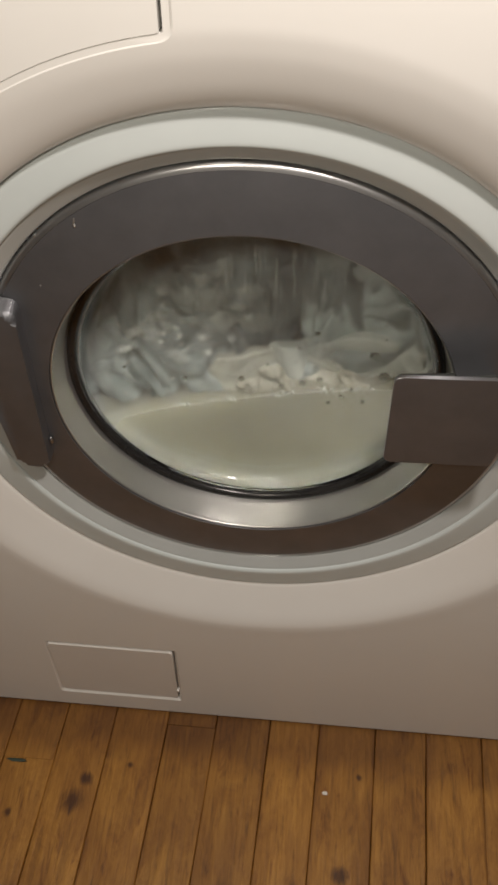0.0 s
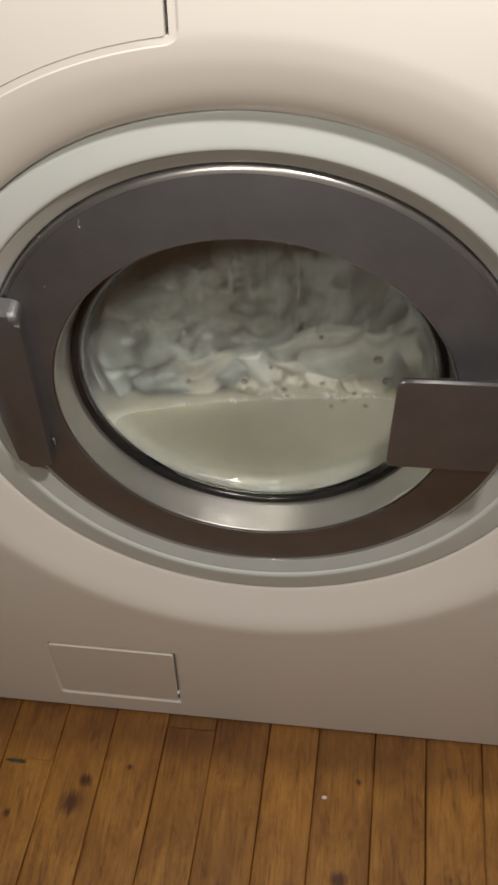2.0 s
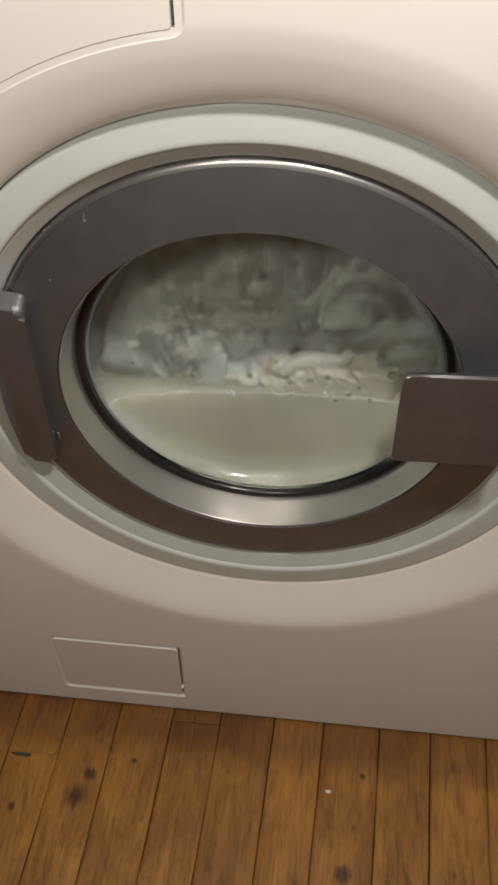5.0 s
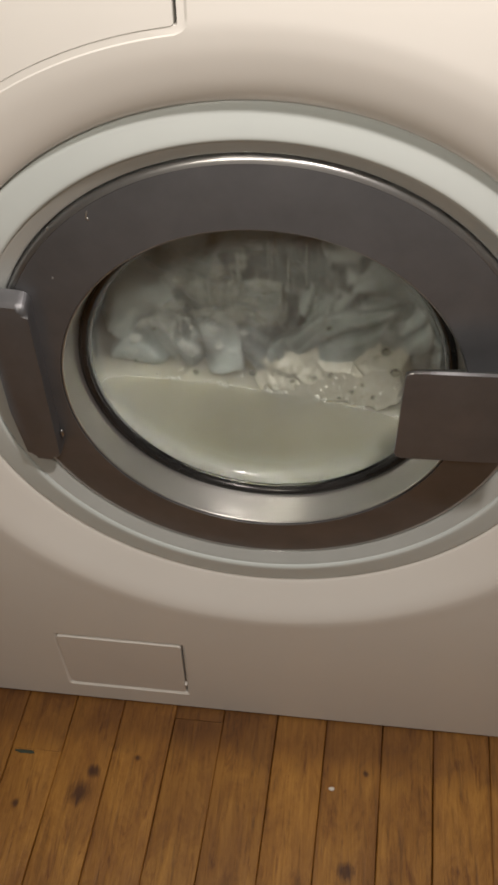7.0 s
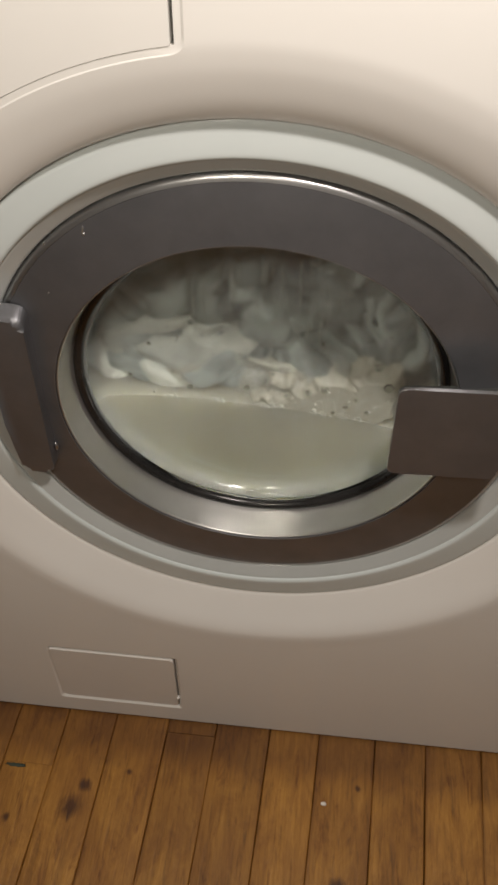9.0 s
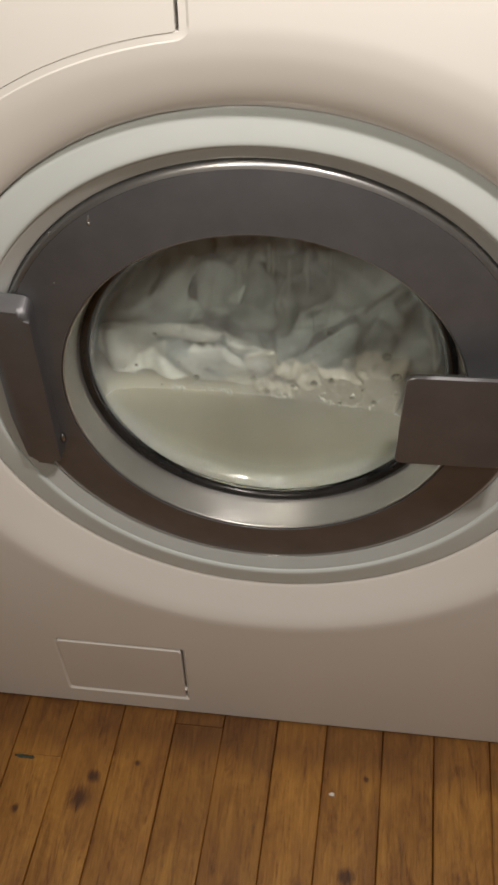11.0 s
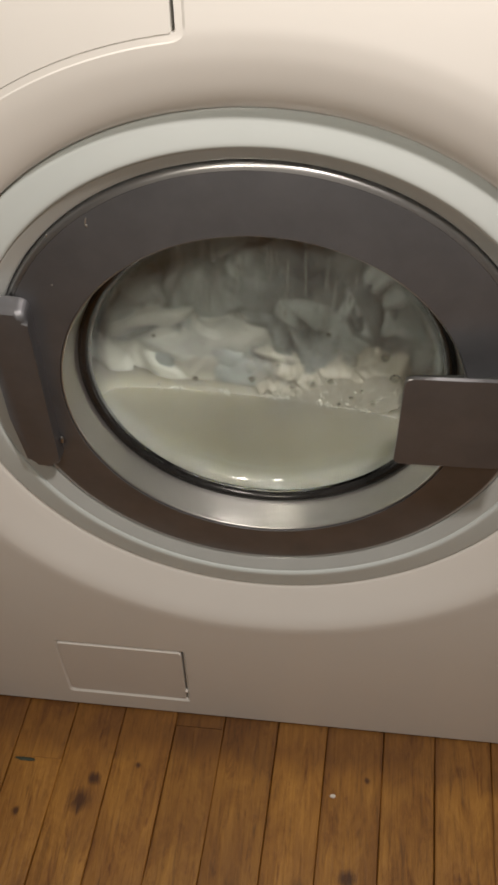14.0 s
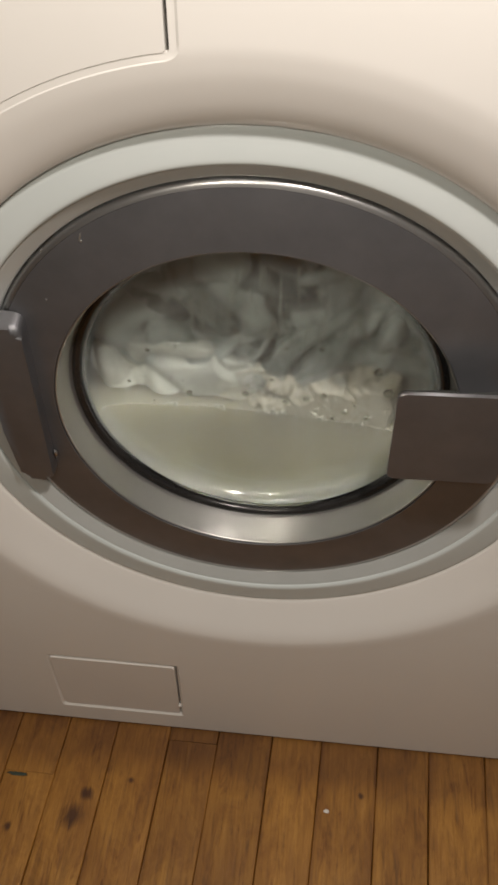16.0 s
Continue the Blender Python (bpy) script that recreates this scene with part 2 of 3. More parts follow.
def revolve(profile, closed=True, steps=192):
    """A ring about the door's axis from (radius, depth) pairs; a closed loop if asked."""
    bm = bmesh.new()
    rings = []
    for r, y in profile:
        if r < 1e-6:
            rings.append([bm.verts.new((0, y, ZC))])
        else:
            rings.append([bm.verts.new((r * math.cos(2 * math.pi * k / steps), y, ZC + r * math.sin(2 * math.pi * k / steps))) for k in range(steps)])
    pairs = list(zip(rings, rings[1:]))
    if closed:
        pairs.append((rings[-1], rings[0]))
    for a, b in pairs:
        for k in range(steps):
            j = (k + 1) % steps
            if len(a) == 1 and len(b) == 1:
                continue
            if len(a) == 1:
                bm.faces.new((a[0], b[k], b[j]))
            elif len(b) == 1:
                bm.faces.new((a[k], b[0], a[j]))
            else:
                bm.faces.new((a[k], b[k], b[j], a[j]))
    shade(bm)
    return bm


def smooth_profile(points, per=6):
    """Points along a Catmull-Rom curve through (radius, depth) pairs."""
    out = []
    pts = [points[0], *points, points[-1]]
    for a, b, c, d in zip(pts, pts[1:], pts[2:], pts[3:]):
        for k in range(per):
            t = k / per
            out.append(tuple(0.5 * (2 * q + (r - p) * t + (2 * p - 5 * q + 4 * r - s) * t * t + (3 * q - p - 3 * r + s) * t ** 3) for p, q, r, s in zip(a, b, c, d)))
    out.append(points[-1])
    return out


def prism(outline, y0, y1, bevel=0.0, segments=2):
    """A plate with the outline (x, z) from depth y0 (front) to y1."""
    bm = bmesh.new()
    front = [bm.verts.new((x, y0, z)) for x, z in outline]
    back = [bm.verts.new((x, y1, z)) for x, z in outline]
    f = bm.faces.new(front)
    bm.faces.new(back[::-1])
    n = len(outline)
    for k in range(n):
        bm.faces.new((front[k], back[k], back[(k + 1) % n], front[(k + 1) % n]))
    if bevel:
        bmesh.ops.bevel(bm, geom=list(f.edges), offset=bevel, segments=segments, affect="EDGES", profile=0.5)
    shade(bm, 13)
    return bm


def round_outline(corners, radii, steps=6):
    """The corners (x, z) in order, each rounded by its radius."""
    out = []
    n = len(corners)
    for k in range(n):
        p, a, b, r = Vector(corners[k]), Vector(corners[k - 1]), Vector(corners[(k + 1) % n]), radii[k]
        if r <= 0:
            out.append(tuple(p))
            continue
        u, v = (a - p).normalized(), (b - p).normalized()
        half = math.acos(max(-1, min(1, u.dot(v)))) / 2
        d = r / math.tan(half)
        s, e = p + u * d, p + v * d
        for i in range(steps + 1):
            t = i / steps
            out.append(tuple(s * (1 - t) ** 2 + p * 2 * t * (1 - t) + e * t * t))
    return out


def taper(front, back, y0, y1):
    """A plate whose outline changes from front (at y0) to back (at y1)."""
    bm = bmesh.new()
    a = [bm.verts.new((x, y0, z)) for x, z in front]
    b = [bm.verts.new((x, y1, z)) for x, z in back]
    bm.faces.new(a)
    bm.faces.new(b[::-1])
    n = len(a)
    for k in range(n):
        bm.faces.new((a[k], b[k], b[(k + 1) % n], a[(k + 1) % n]))
    shade(bm, 50)
    return bm


def cut(ob, cutters):
    for c in cutters:
        mod = ob.modifiers.new("cut", "BOOLEAN")
        mod.operation, mod.solver, mod.object = "DIFFERENCE", "EXACT", c
    bpy.context.view_layer.update()
    me = bpy.data.meshes.new_from_object(ob.evaluated_get(bpy.context.evaluated_depsgraph_get()))
    ob.modifiers.clear()
    ob.data = me
    for c in cutters:
        bpy.data.objects.remove(c)
    bm = bmesh.new()
    bm.from_mesh(me)
    shade(bm, 30)
    bm.to_mesh(me)
    bm.free()


# ---- washing machine ----
# radius and depth of the drum side of the door glass
BOWL = [(0.1312, 0.0505), (0.1300, 0.0570), (0.1270, 0.0625), (0.1205, 0.0670), (0.1060, 0.0710), (0.080, 0.0745), (0.045, 0.0768), (0.0, 0.0775)]

HALF, TOP, BOTTOM = 0.298, 0.85, 0.004


def front_panel(parent):
    dish = smooth_profile([(0.2221, 0.030), (0.2222, 0.0200), (0.2238, 0.0156), (0.2280, 0.0121), (0.2355, 0.0083), (0.244, 0.0052), (0.254, 0.0023), (0.262, 0.0008), (0.268, 0.0001), (0.274, 0.0), (0.281, 0.0), (0.287, 0.0), (0.293, 0.0)], 4)
    steps = 256
    bm = bmesh.new()
    angles = [2 * math.pi * k / steps for k in range(steps)]
    rim = []
    for a in angles:
        c, s = math.cos(a), math.sin(a)
        k = min(HALF / abs(c) if abs(c) > 1e-9 else 9, ((TOP - ZC) if s > 0 else (ZC - BOTTOM)) / abs(s) if abs(s) > 1e-9 else 9)
        rim.append([k * c, ZC + k * s])
    for cx, cz in ((HALF, TOP), (-HALF, TOP), (-HALF, BOTTOM), (HALF, BOTTOM)):
        near = min(range(steps), key=lambda k: (rim[k][0] - cx) ** 2 + (rim[k][1] - cz) ** 2)
        rim[near] = [cx, cz]
    # below the door the dish is a straight slope with a crisper crest, above it eases out softly
    slope = smooth_profile([(0.2221, 0.030), (0.2223, 0.0236), (0.2243, 0.0206), (0.229, 0.0180), (0.236, 0.0140), (0.244, 0.0094), (0.254, 0.0040), (0.262, 0.0008), (0.268, 0.0), (0.274, -0.0001), (0.281, 0.0), (0.287, 0.0), (0.293, 0.0)], 4)
    loops = []
    for (r, y), (r2, y2) in zip(dish, slope):
        loop = []
        for a in angles:
            k = min(max((0.35 - math.sin(a)) / 1.1, 0.0), 1.0)
            k = k * k * (3 - 2 * k)
            loop.append((r * math.cos(a), y + (y2 - y) * k, ZC + r * math.sin(a)))
        loops.append(loop)
    loops.append([(x, 0.0, z) for x, z in rim])
    loops.append([(x, 0.045, z) for x, z in rim])
    loops.append([(0.2225 * math.cos(a), 0.045, ZC + 0.2225 * math.sin(a)) for a in angles])
    rings = [[bm.verts.new(p) for p in loop] for loop in loops]
    for a, b in zip(rings, rings[1:] + rings[:1]):
        for k in range(steps):
            bm.faces.new((a[k], a[(k + 1) % steps], b[(k + 1) % steps], b[k]))
    shade(bm, 30)
    return part("front_panel", bm, ENAMEL, parent)


def drawer_outline(grow, corner, side=0.0):
    """The detergent drawer's front: an arc along the dish below, straight elsewhere; side is a wider gap at its end."""
    r, x1, x0, z1 = 0.2685 - grow, -0.0395 + grow - side, -0.285 - grow, 0.832 + grow
    a1, a0 = math.acos(x1 / r), math.acos(-0.2 / r)
    arc = [(r * math.cos(a0 + (a1 - a0) * k / 24), ZC + r * math.sin(a0 + (a1 - a0) * k / 24)) for k in range(25)]
    outline = [(x0, z1), (x0, arc[0][1]), *arc, (x1, z1)]
    return round_outline(outline, [0.006, 0.006] + [0] * 24 + [corner, 0.006])


def flap_outline(grow, corner):
    x0, x1, z0, z1 = -0.1974 - grow, -0.0725 + grow, 0.033 - grow, 0.1327 + grow
    return round_outline([(x0, z1), (x0, z0), (x1, z0), (x1, z1)], [corner * 0.6, corner * 1.6, corner * 0.6, corner])


def washing_machine():
    m = tagged(new("washing_machine"), "white front-loading washing machine with a large steel-ringed door, running", "washing machine")
    panel = front_panel(m)
    cutters = []
    cutters.append(part("c1", taper(drawer_outline(0.0150, 0.0150), drawer_outline(0.0036, 0.0090), -0.0060, 0.0009), ENAMEL))
    cutters.append(part("c2", prism(drawer_outline(0.0, 0.0015), -0.01, 0.06), ENAMEL))
    cutters.append(part("c3", taper(flap_outline(0.0075, 0.005), flap_outline(0.0, 0.003), -0.0040, 0.0018), ENAMEL))
    cutters.append(part("c4", prism(flap_outline(0.0, 0.003), -0.01, 0.06), ENAMEL))
    cut(panel, cutters)
    part("detergent_drawer", prism(drawer_outline(-0.0003, 0.0012, 0.0016), 0.0004, 0.03, 0.0005), ENAMEL, m, "white drawer front with a curved lower edge")
    # added black sheet: paints the shade seen in the gap round the drawer
    part("drawer_backing", prism(drawer_outline(0.004, 0.002), 0.05, 0.055), RUBBER, m, "black plate that darkens the gap behind the drawer")
    # the flap does not close quite flush: its upper edge stands proud
    flap = prism([(x - 0.0007, z) for x, z in flap_outline(-0.0011, 0.003)], 0.0, 0.02, 0.0016, 3)
    for v in flap.verts:
        v.co.y += 0.0002 - (v.co.z - 0.083) * 0.026
    part("filter_flap", flap, FLAP_WHITE, m, "white rectangular filter flap")
    bm = bmesh.new()
    box(bm, -0.0748, -0.0722, -0.0002, 0.0040, 0.0500, 0.0530, 0.0004)
    part("flap_latch", bm, ENAMEL, m, "tiny white finger notch on the flap's edge")
    bm = bmesh.new()
    for b in ((-HALF, -HALF + 0.004, 0.0455, 0.60, BOTTOM, TOP), (HALF - 0.004, HALF, 0.0455, 0.60, BOTTOM, TOP), (-HALF + 0.0042, HALF - 0.0042, 0.596, 0.60, BOTTOM, TOP - 0.0262), (-HALF + 0.0042, HALF - 0.0042, 0.0455, 0.60, BOTTOM, BOTTOM + 0.004)):
        box(bm, *b)
    part("cabinet_body", bm, ENAMEL, m)
    bm = bmesh.new()
    box(bm, -HALF, HALF, 0.0, 0.60, TOP + 0.0005, TOP + 0.03, 0.004)
    part("worktop", bm, ENAMEL, m)
    for x in (-0.25, 0.25):
        for y in (0.07, 0.54):
            bm = bmesh.new()
            bmesh.ops.create_cone(bm, cap_ends=True, segments=16, radius1=0.018, radius2=0.014, depth=0.0045, matrix=Matrix.Translation((x, y, 0.00225)))
            part("foot", bm, RUBBER, m)
    # tub mouth and bellows behind the door
    part("door_seal", revolve(smooth_profile([(0.215, 0.048), (0.185, 0.052), (0.160, 0.050), (0.1480, 0.0540), (0.1490, 0.0640), (0.156, 0.074), (0.178, 0.083), (0.215, 0.090)], 4) + [(0.22, 0.088), (0.22, 0.052)]), BELLOWS, m, "grey rubber door seal")

    door = tagged(new("door"), "round porthole door with steel ring and glass bowl")
    door.parent = m
    part("bezel", revolve([(0.2219, 0.044), (0.2219, 0.0238)] + smooth_profile([(0.2217, 0.0214), (0.2210, 0.0202), (0.2180, 0.0193), (0.2130, 0.0186), (0.206, 0.0177), (0.2010, 0.0174), (0.1990, 0.0186)], 4) + [(0.1980, 0.030), (0.1980, 0.044)]), BEZEL, door, "silver-grey plastic door surround")
    part("rim_groove", revolve([(0.1994, 0.0200), (0.1980, 0.0203)] + smooth_profile([(0.1970, 0.0208), (0.1935, 0.0228), (0.1900, 0.0248), (0.1882, 0.0262), (0.1874, 0.0290)], 3) + [(0.1874, 0.044), (0.1986, 0.044)]), SEAM_GREY, door, "grey stepped rim round the ring")
    part("ring_edge", revolve([(0.1871, 0.040), (0.1871, 0.0300)] + smooth_profile([(0.1870, 0.0285), (0.1864, 0.0262), (0.1850, 0.0247), (0.1826, 0.02385)], 5) + [(0.1826, 0.0400)]), POLISHED, door, "polished rolled edge of the steel ring")
    part("ring", revolve([(0.1824, 0.040), (0.1824, 0.02385), (0.17, 0.02235), (0.155, 0.0211), (0.1425, 0.0199)] + [(0.1424, 0.0200), (0.1424, 0.0240), (0.15, 0.04)]), STEEL, door, "dark reflecting brushed steel ring")
    part("inner_cone", revolve(smooth_profile([(0.1422, 0.0240), (0.1421, 0.0219), (0.1417, 0.0213), (0.1411, 0.0216), (0.1407, 0.0226), (0.1402, 0.0256)], 3) + [(0.1372, 0.0440), (0.1360, 0.0475), (0.1385, 0.0490), (0.1445, 0.040)]), CONE, door, "satin aluminium inner sleeve")
    part("gasket", revolve([(0.1337 + 0.0040 * math.cos(a), 0.0500 + 0.0046 * math.sin(a)) for a in [2 * math.pi * k / 14 for k in range(14)]]), RUBBER, door, "black rubber glass gasket")
    bowl = smooth_profile(BOWL, 4)
    inside = [(max(r - 0.0035, 0.0), y - 0.004 * min(1.0, (0.1312 - r) / 0.016)) for r, y in bowl[:-1]] + [(0.0, 0.0735)]
    pane = part("glass_bowl", revolve(inside + bowl[::-1], True, 128), GLASS, door, "bowl-shaped door glass, wet inside")
    pane.visible_shadow = False

    # dried splashes on the ring
    for x, z, w, h in ((-0.1056, 0.5990, 0.0006, 0.0032), (-0.1053, 0.5962, 0.0009, 0.0011), (-0.1316, 0.5870, 0.0007, 0.0014), (-0.1339, 0.5510, 0.0005, 0.0008)):
        bm = bmesh.new()
        bmesh.ops.create_icosphere(bm, subdivisions=2, radius=1.0, matrix=Matrix.Translation((x, 0.0199 + (math.hypot(x, z - ZC) - 0.1425) * 0.0832, z)) @ Matrix.Rotation(0.25, 4, "Y") @ Matrix.Diagonal((w, 0.0005, h, 1)))
        for f in bm.faces:
            f.smooth = True
        part("splash_mark", bm, CONE, door, "dried whitish splash")

    # hinge cover: a folded plate over the ring
    outline = round_outline([(-0.182, 0.5405), (-0.1820, 0.437), (-0.1765, 0.3870), (-0.1524, 0.3866), (-0.1516, 0.5385)], [0.004, 0.02, 0.007, 0.0065, 0.008])
    cover = prism(outline, 0.0095, 0.0225, 0.0042, 5)
    for v in cover.verts:
        if v.co.z > 0.530:  # the top slopes back to the ring
            v.co.z -= 0.55 * max(0.0, 0.0190 - v.co.y)
    part("hinge_cover", cover, STEEL, door, "folded steel hinge cover")
    bm = bmesh.new()
    bmesh.ops.create_uvsphere(bm, u_segments=14, v_segments=8, radius=1.0, matrix=Matrix.Translation((-0.1506, 0.0188, 0.4075)) @ Matrix.Diagonal((0.0016, 0.0016, 0.0038, 1)))
    for f in bm.faces:
        f.smooth = True
    part("hinge_pin", bm, POLISHED, door, "small bright hinge pin")
    # handle: a flat plate standing off the ring on a block
    outline = round_outline([(0.0935, 0.5155), (0.0946, 0.4360), (0.1680, 0.4378), (0.1700, 0.5183)], [0.005] * 4)
    handle = part("handle", prism(outline, -0.0055, -0.0024, 0.0009, 3), STEEL, door, "flat steel door handle plate")
    handle.data.materials.append(POLISHED)
    for f in handle.data.polygons:  # brighter metal above and below stands in for edge highlights
        if abs(f.normal.z) > 0.25:
            f.material_index = 1
    outline = round_outline([(0.0990, 0.4925), (0.1010, 0.4460), (0.1640, 0.4460), (0.1640, 0.4985)], [0.003] * 4)
    part("handle_block", prism(outline, -0.0022, 0.0235, 0.001), BELLOWS, handle, "dark block behind the handle plate")
    return m


washing_machine()

# ---- inside the drum ----
LEVEL = 0.410
DRUM_R = 0.232


def drum():
    d = tagged(new("washing_drum"), "stainless steel washing drum turning behind the door", "drum")
    d.location = (0, 0.26, ZC)
    shell = revolve([(DRUM_R, 0.09), (DRUM_R, 0.42), (0.0, 0.42), (0.0, 0.423), (DRUM_R + 0.003, 0.423), (DRUM_R + 0.003, 0.09)], True, 96)
    bmesh.ops.translate(shell, verts=shell.verts[:], vec=(0, -0.26, -ZC))
    part("shell", shell, DRUM_STEEL, d)
    for k in range(3):
        bm = bmesh.new()
        box(bm, -0.02, 0.02, -0.14, 0.14, -DRUM_R + 0.001, -DRUM_R + 0.045, 0.012)
        shade(bm)
        bmesh.ops.rotate(bm, verts=bm.verts[:], cent=(0, 0, 0), matrix=Matrix.Rotation(2 * math.pi * k / 3, 3, "Y"))
        part("paddle", bm, DRUM_STEEL, d)
    return d


def bowl_depth(x, z):
    """Depth of the drum side of the door glass."""
    r = math.hypot(x, z - ZC)
    return float(np.interp(r, [p[0] for p in BOWL[::-1]], [p[1] for p in BOWL[::-1]]))


def liquid(name, material, high, clear, label):
    """What fills the drum up to a height, hugging the door glass; it leans about the door's axis."""
    hug = [(r + (clear if r > 0.1 else 0), y + clear) for r, y in smooth_profile(BOWL, 3)[::-1]]
    bm = revolve(hug + [(0.1400, 0.0525), (0.1465, 0.0560), (0.1475, 0.068), (0.155, 0.080), (0.172, 0.0925), (DRUM_R - 0.004, 0.093), (DRUM_R - 0.004, 0.415), (0.0, 0.415)], False, 128)
    bmesh.ops.bisect_plane(bm, geom=bm.verts[:] + bm.edges[:] + bm.faces[:], plane_co=(0, 0, high), plane_no=(0, 0, 1), clear_outer=True)
    bmesh.ops.holes_fill(bm, edges=[e for e in bm.edges if e.is_boundary])
    bmesh.ops.triangulate(bm, faces=[f for f in bm.faces if len(f.verts) > 4])
    shade(bm)
    bmesh.ops.translate(bm, verts=bm.verts[:], vec=(0, 0, -ZC))
    return tagged(part(name, bm, material), label, "water")


def garment(seed, size, folds, material, label):
    """A soaked piece of clothing pressed flat against the door glass: broad pillows with deep, drawn-out creases."""
    bm = bmesh.new()
    bmesh.ops.create_icosphere(bm, subdivisions=6, radius=1.0)
    off = Vector((seed * 7.3, seed * 3.1, seed * 5.7))
    c, s = math.cos(seed * 2.4), math.sin(seed * 2.4)
    for v in bm.verts:
        p = v.co.copy()
        edge = 0.86 + 0.30 * noise.noise(Vector((p.x * 1.3, p.z * 1.3, 0)) + off) + 0.14 * noise.noise(Vector((p.x * 3.1, p.z * 3.1, 2)) + off)
        v.co.x, v.co.z = p.x * edge * size[0], p.z * edge * size[2]
        x, z = v.co.x * 11, v.co.z * 11
        wx = noise.noise(Vector((x * 1.3, z * 1.3, 5.0)) + off)
        wz = noise.noise(Vector((x * 1.3, z * 1.3, 9.0)) - off)
        u, w = c * x - s * z + 0.6 * wx, s * x + c * z + 0.6 * wz
        long = abs(noise.noise(Vector((u * folds, w * folds * 0.36, 1.0)) + off))
        cross = abs(noise.noise(Vector((u * folds * 0.4, w * folds * 0.7, 4.0)) - off))
        crease = max(0.0, 1 - long * 5.0) ** 1.3 * 0.013 + max(0.0, 1 - cross * 6.5) ** 1.3 * 0.009
        if folds < 2:  # the thick white pieces lie in softer folds
            crease *= 0.5
        roll = 0.007 * (1 - min(1.0, 2.0 * long)) + 0.006 * (0.5 + noise.noise(Vector((u * 1.6, w * 1.6, 7.0)) + off))
        fine = 0.0006 * noise.noise(Vector((u * 12, w * 12, 0)) + off)
        flat = 1 - abs(p.y) ** 0.45
        if p.y <= 0:
            v.co.y = max(0.0, 0.011 * flat * flat + (crease + roll + fine) * (1 - flat * 0.6))
        else:
            v.co.y = 0.011 + p.y * size[1] + (crease + roll) * (1 - p.y) * 0.4
    for f in bm.faces:
        f.smooth = True
    return tagged(part("garment", bm, material), label, "clothing", "laundry in the drum")


def film_on_glass(islands, thick, cell, seed):
    """Suds that cling to the drum side of the glass: flat islands (across, up, half width, half height) from the door's axis."""
    bm = bmesh.new()
    for n, (ix, iz, rx, rz) in enumerate(islands):
        nx, nz = max(6, int(2.6 * rx / cell)), max(6, int(2.6 * rz / cell))
        grid = []
        for i in range(nx + 1):
            row = []
            for j in range(nz + 1):
                x, z = ix + rx * 1.3 * (2 * i / nx - 1), iz + rz * 1.3 * (2 * j / nz - 1)
                d = math.hypot((x - ix) / rx, (z - iz) / rz)
                f = 1.0 - d * d + 0.55 * noise.noise(Vector((x * 60, z * 60, seed + n))) + 0.30 * noise.noise(Vector((x * 170, z * 170, seed - n)))
                f -= max(0.0, math.hypot(x, z) - 0.106) * 90
                bub = 0.0009 * (0.5 - abs(noise.noise(Vector((x * 420, z * 420, seed)))))
                y = bowl_depth(x, z + ZC) + 0.0024 + thick * (1 - min(1.0, max(-0.9, f * 1.6))) + bub
                row.append((bm.verts.new((x, y, z)), f))
            grid.append(row)
        for i in range(nx):
            for j in range(nz):
                q = (grid[i][j], grid[i + 1][j], grid[i + 1][j + 1], grid[i][j + 1])
                if sum(k[1] for k in q) > -1.2:
                    bm.faces.new([k[0] for k in q])
    bmesh.ops.delete(bm, geom=[v for v in bm.verts if not v.link_faces], context="VERTS")
    made = bmesh.ops.extrude_face_region(bm, geom=bm.faces[:])
    bmesh.ops.translate(bm, verts=[g for g in made["geom"] if isinstance(g, bmesh.types.BMVert)], vec=(0, 0.0012, 0))
    shade(bm, 70)
    return bm


def beads(places, squash=0.6):
    """Little bubbles (across, up, radius) sitting on the drum side of the glass, from the door's axis."""
    bm = bmesh.new()
    for x, z, r in places:
        bmesh.ops.create_icosphere(bm, subdivisions=2, radius=r, matrix=Matrix.Translation((x, bowl_depth(x, z + ZC) + 0.0018 + r * 0.3, z)) @ Matrix.Diagonal((1, squash, 1, 1)))
    for f in bm.faces:
        f.smooth = True
    return bm


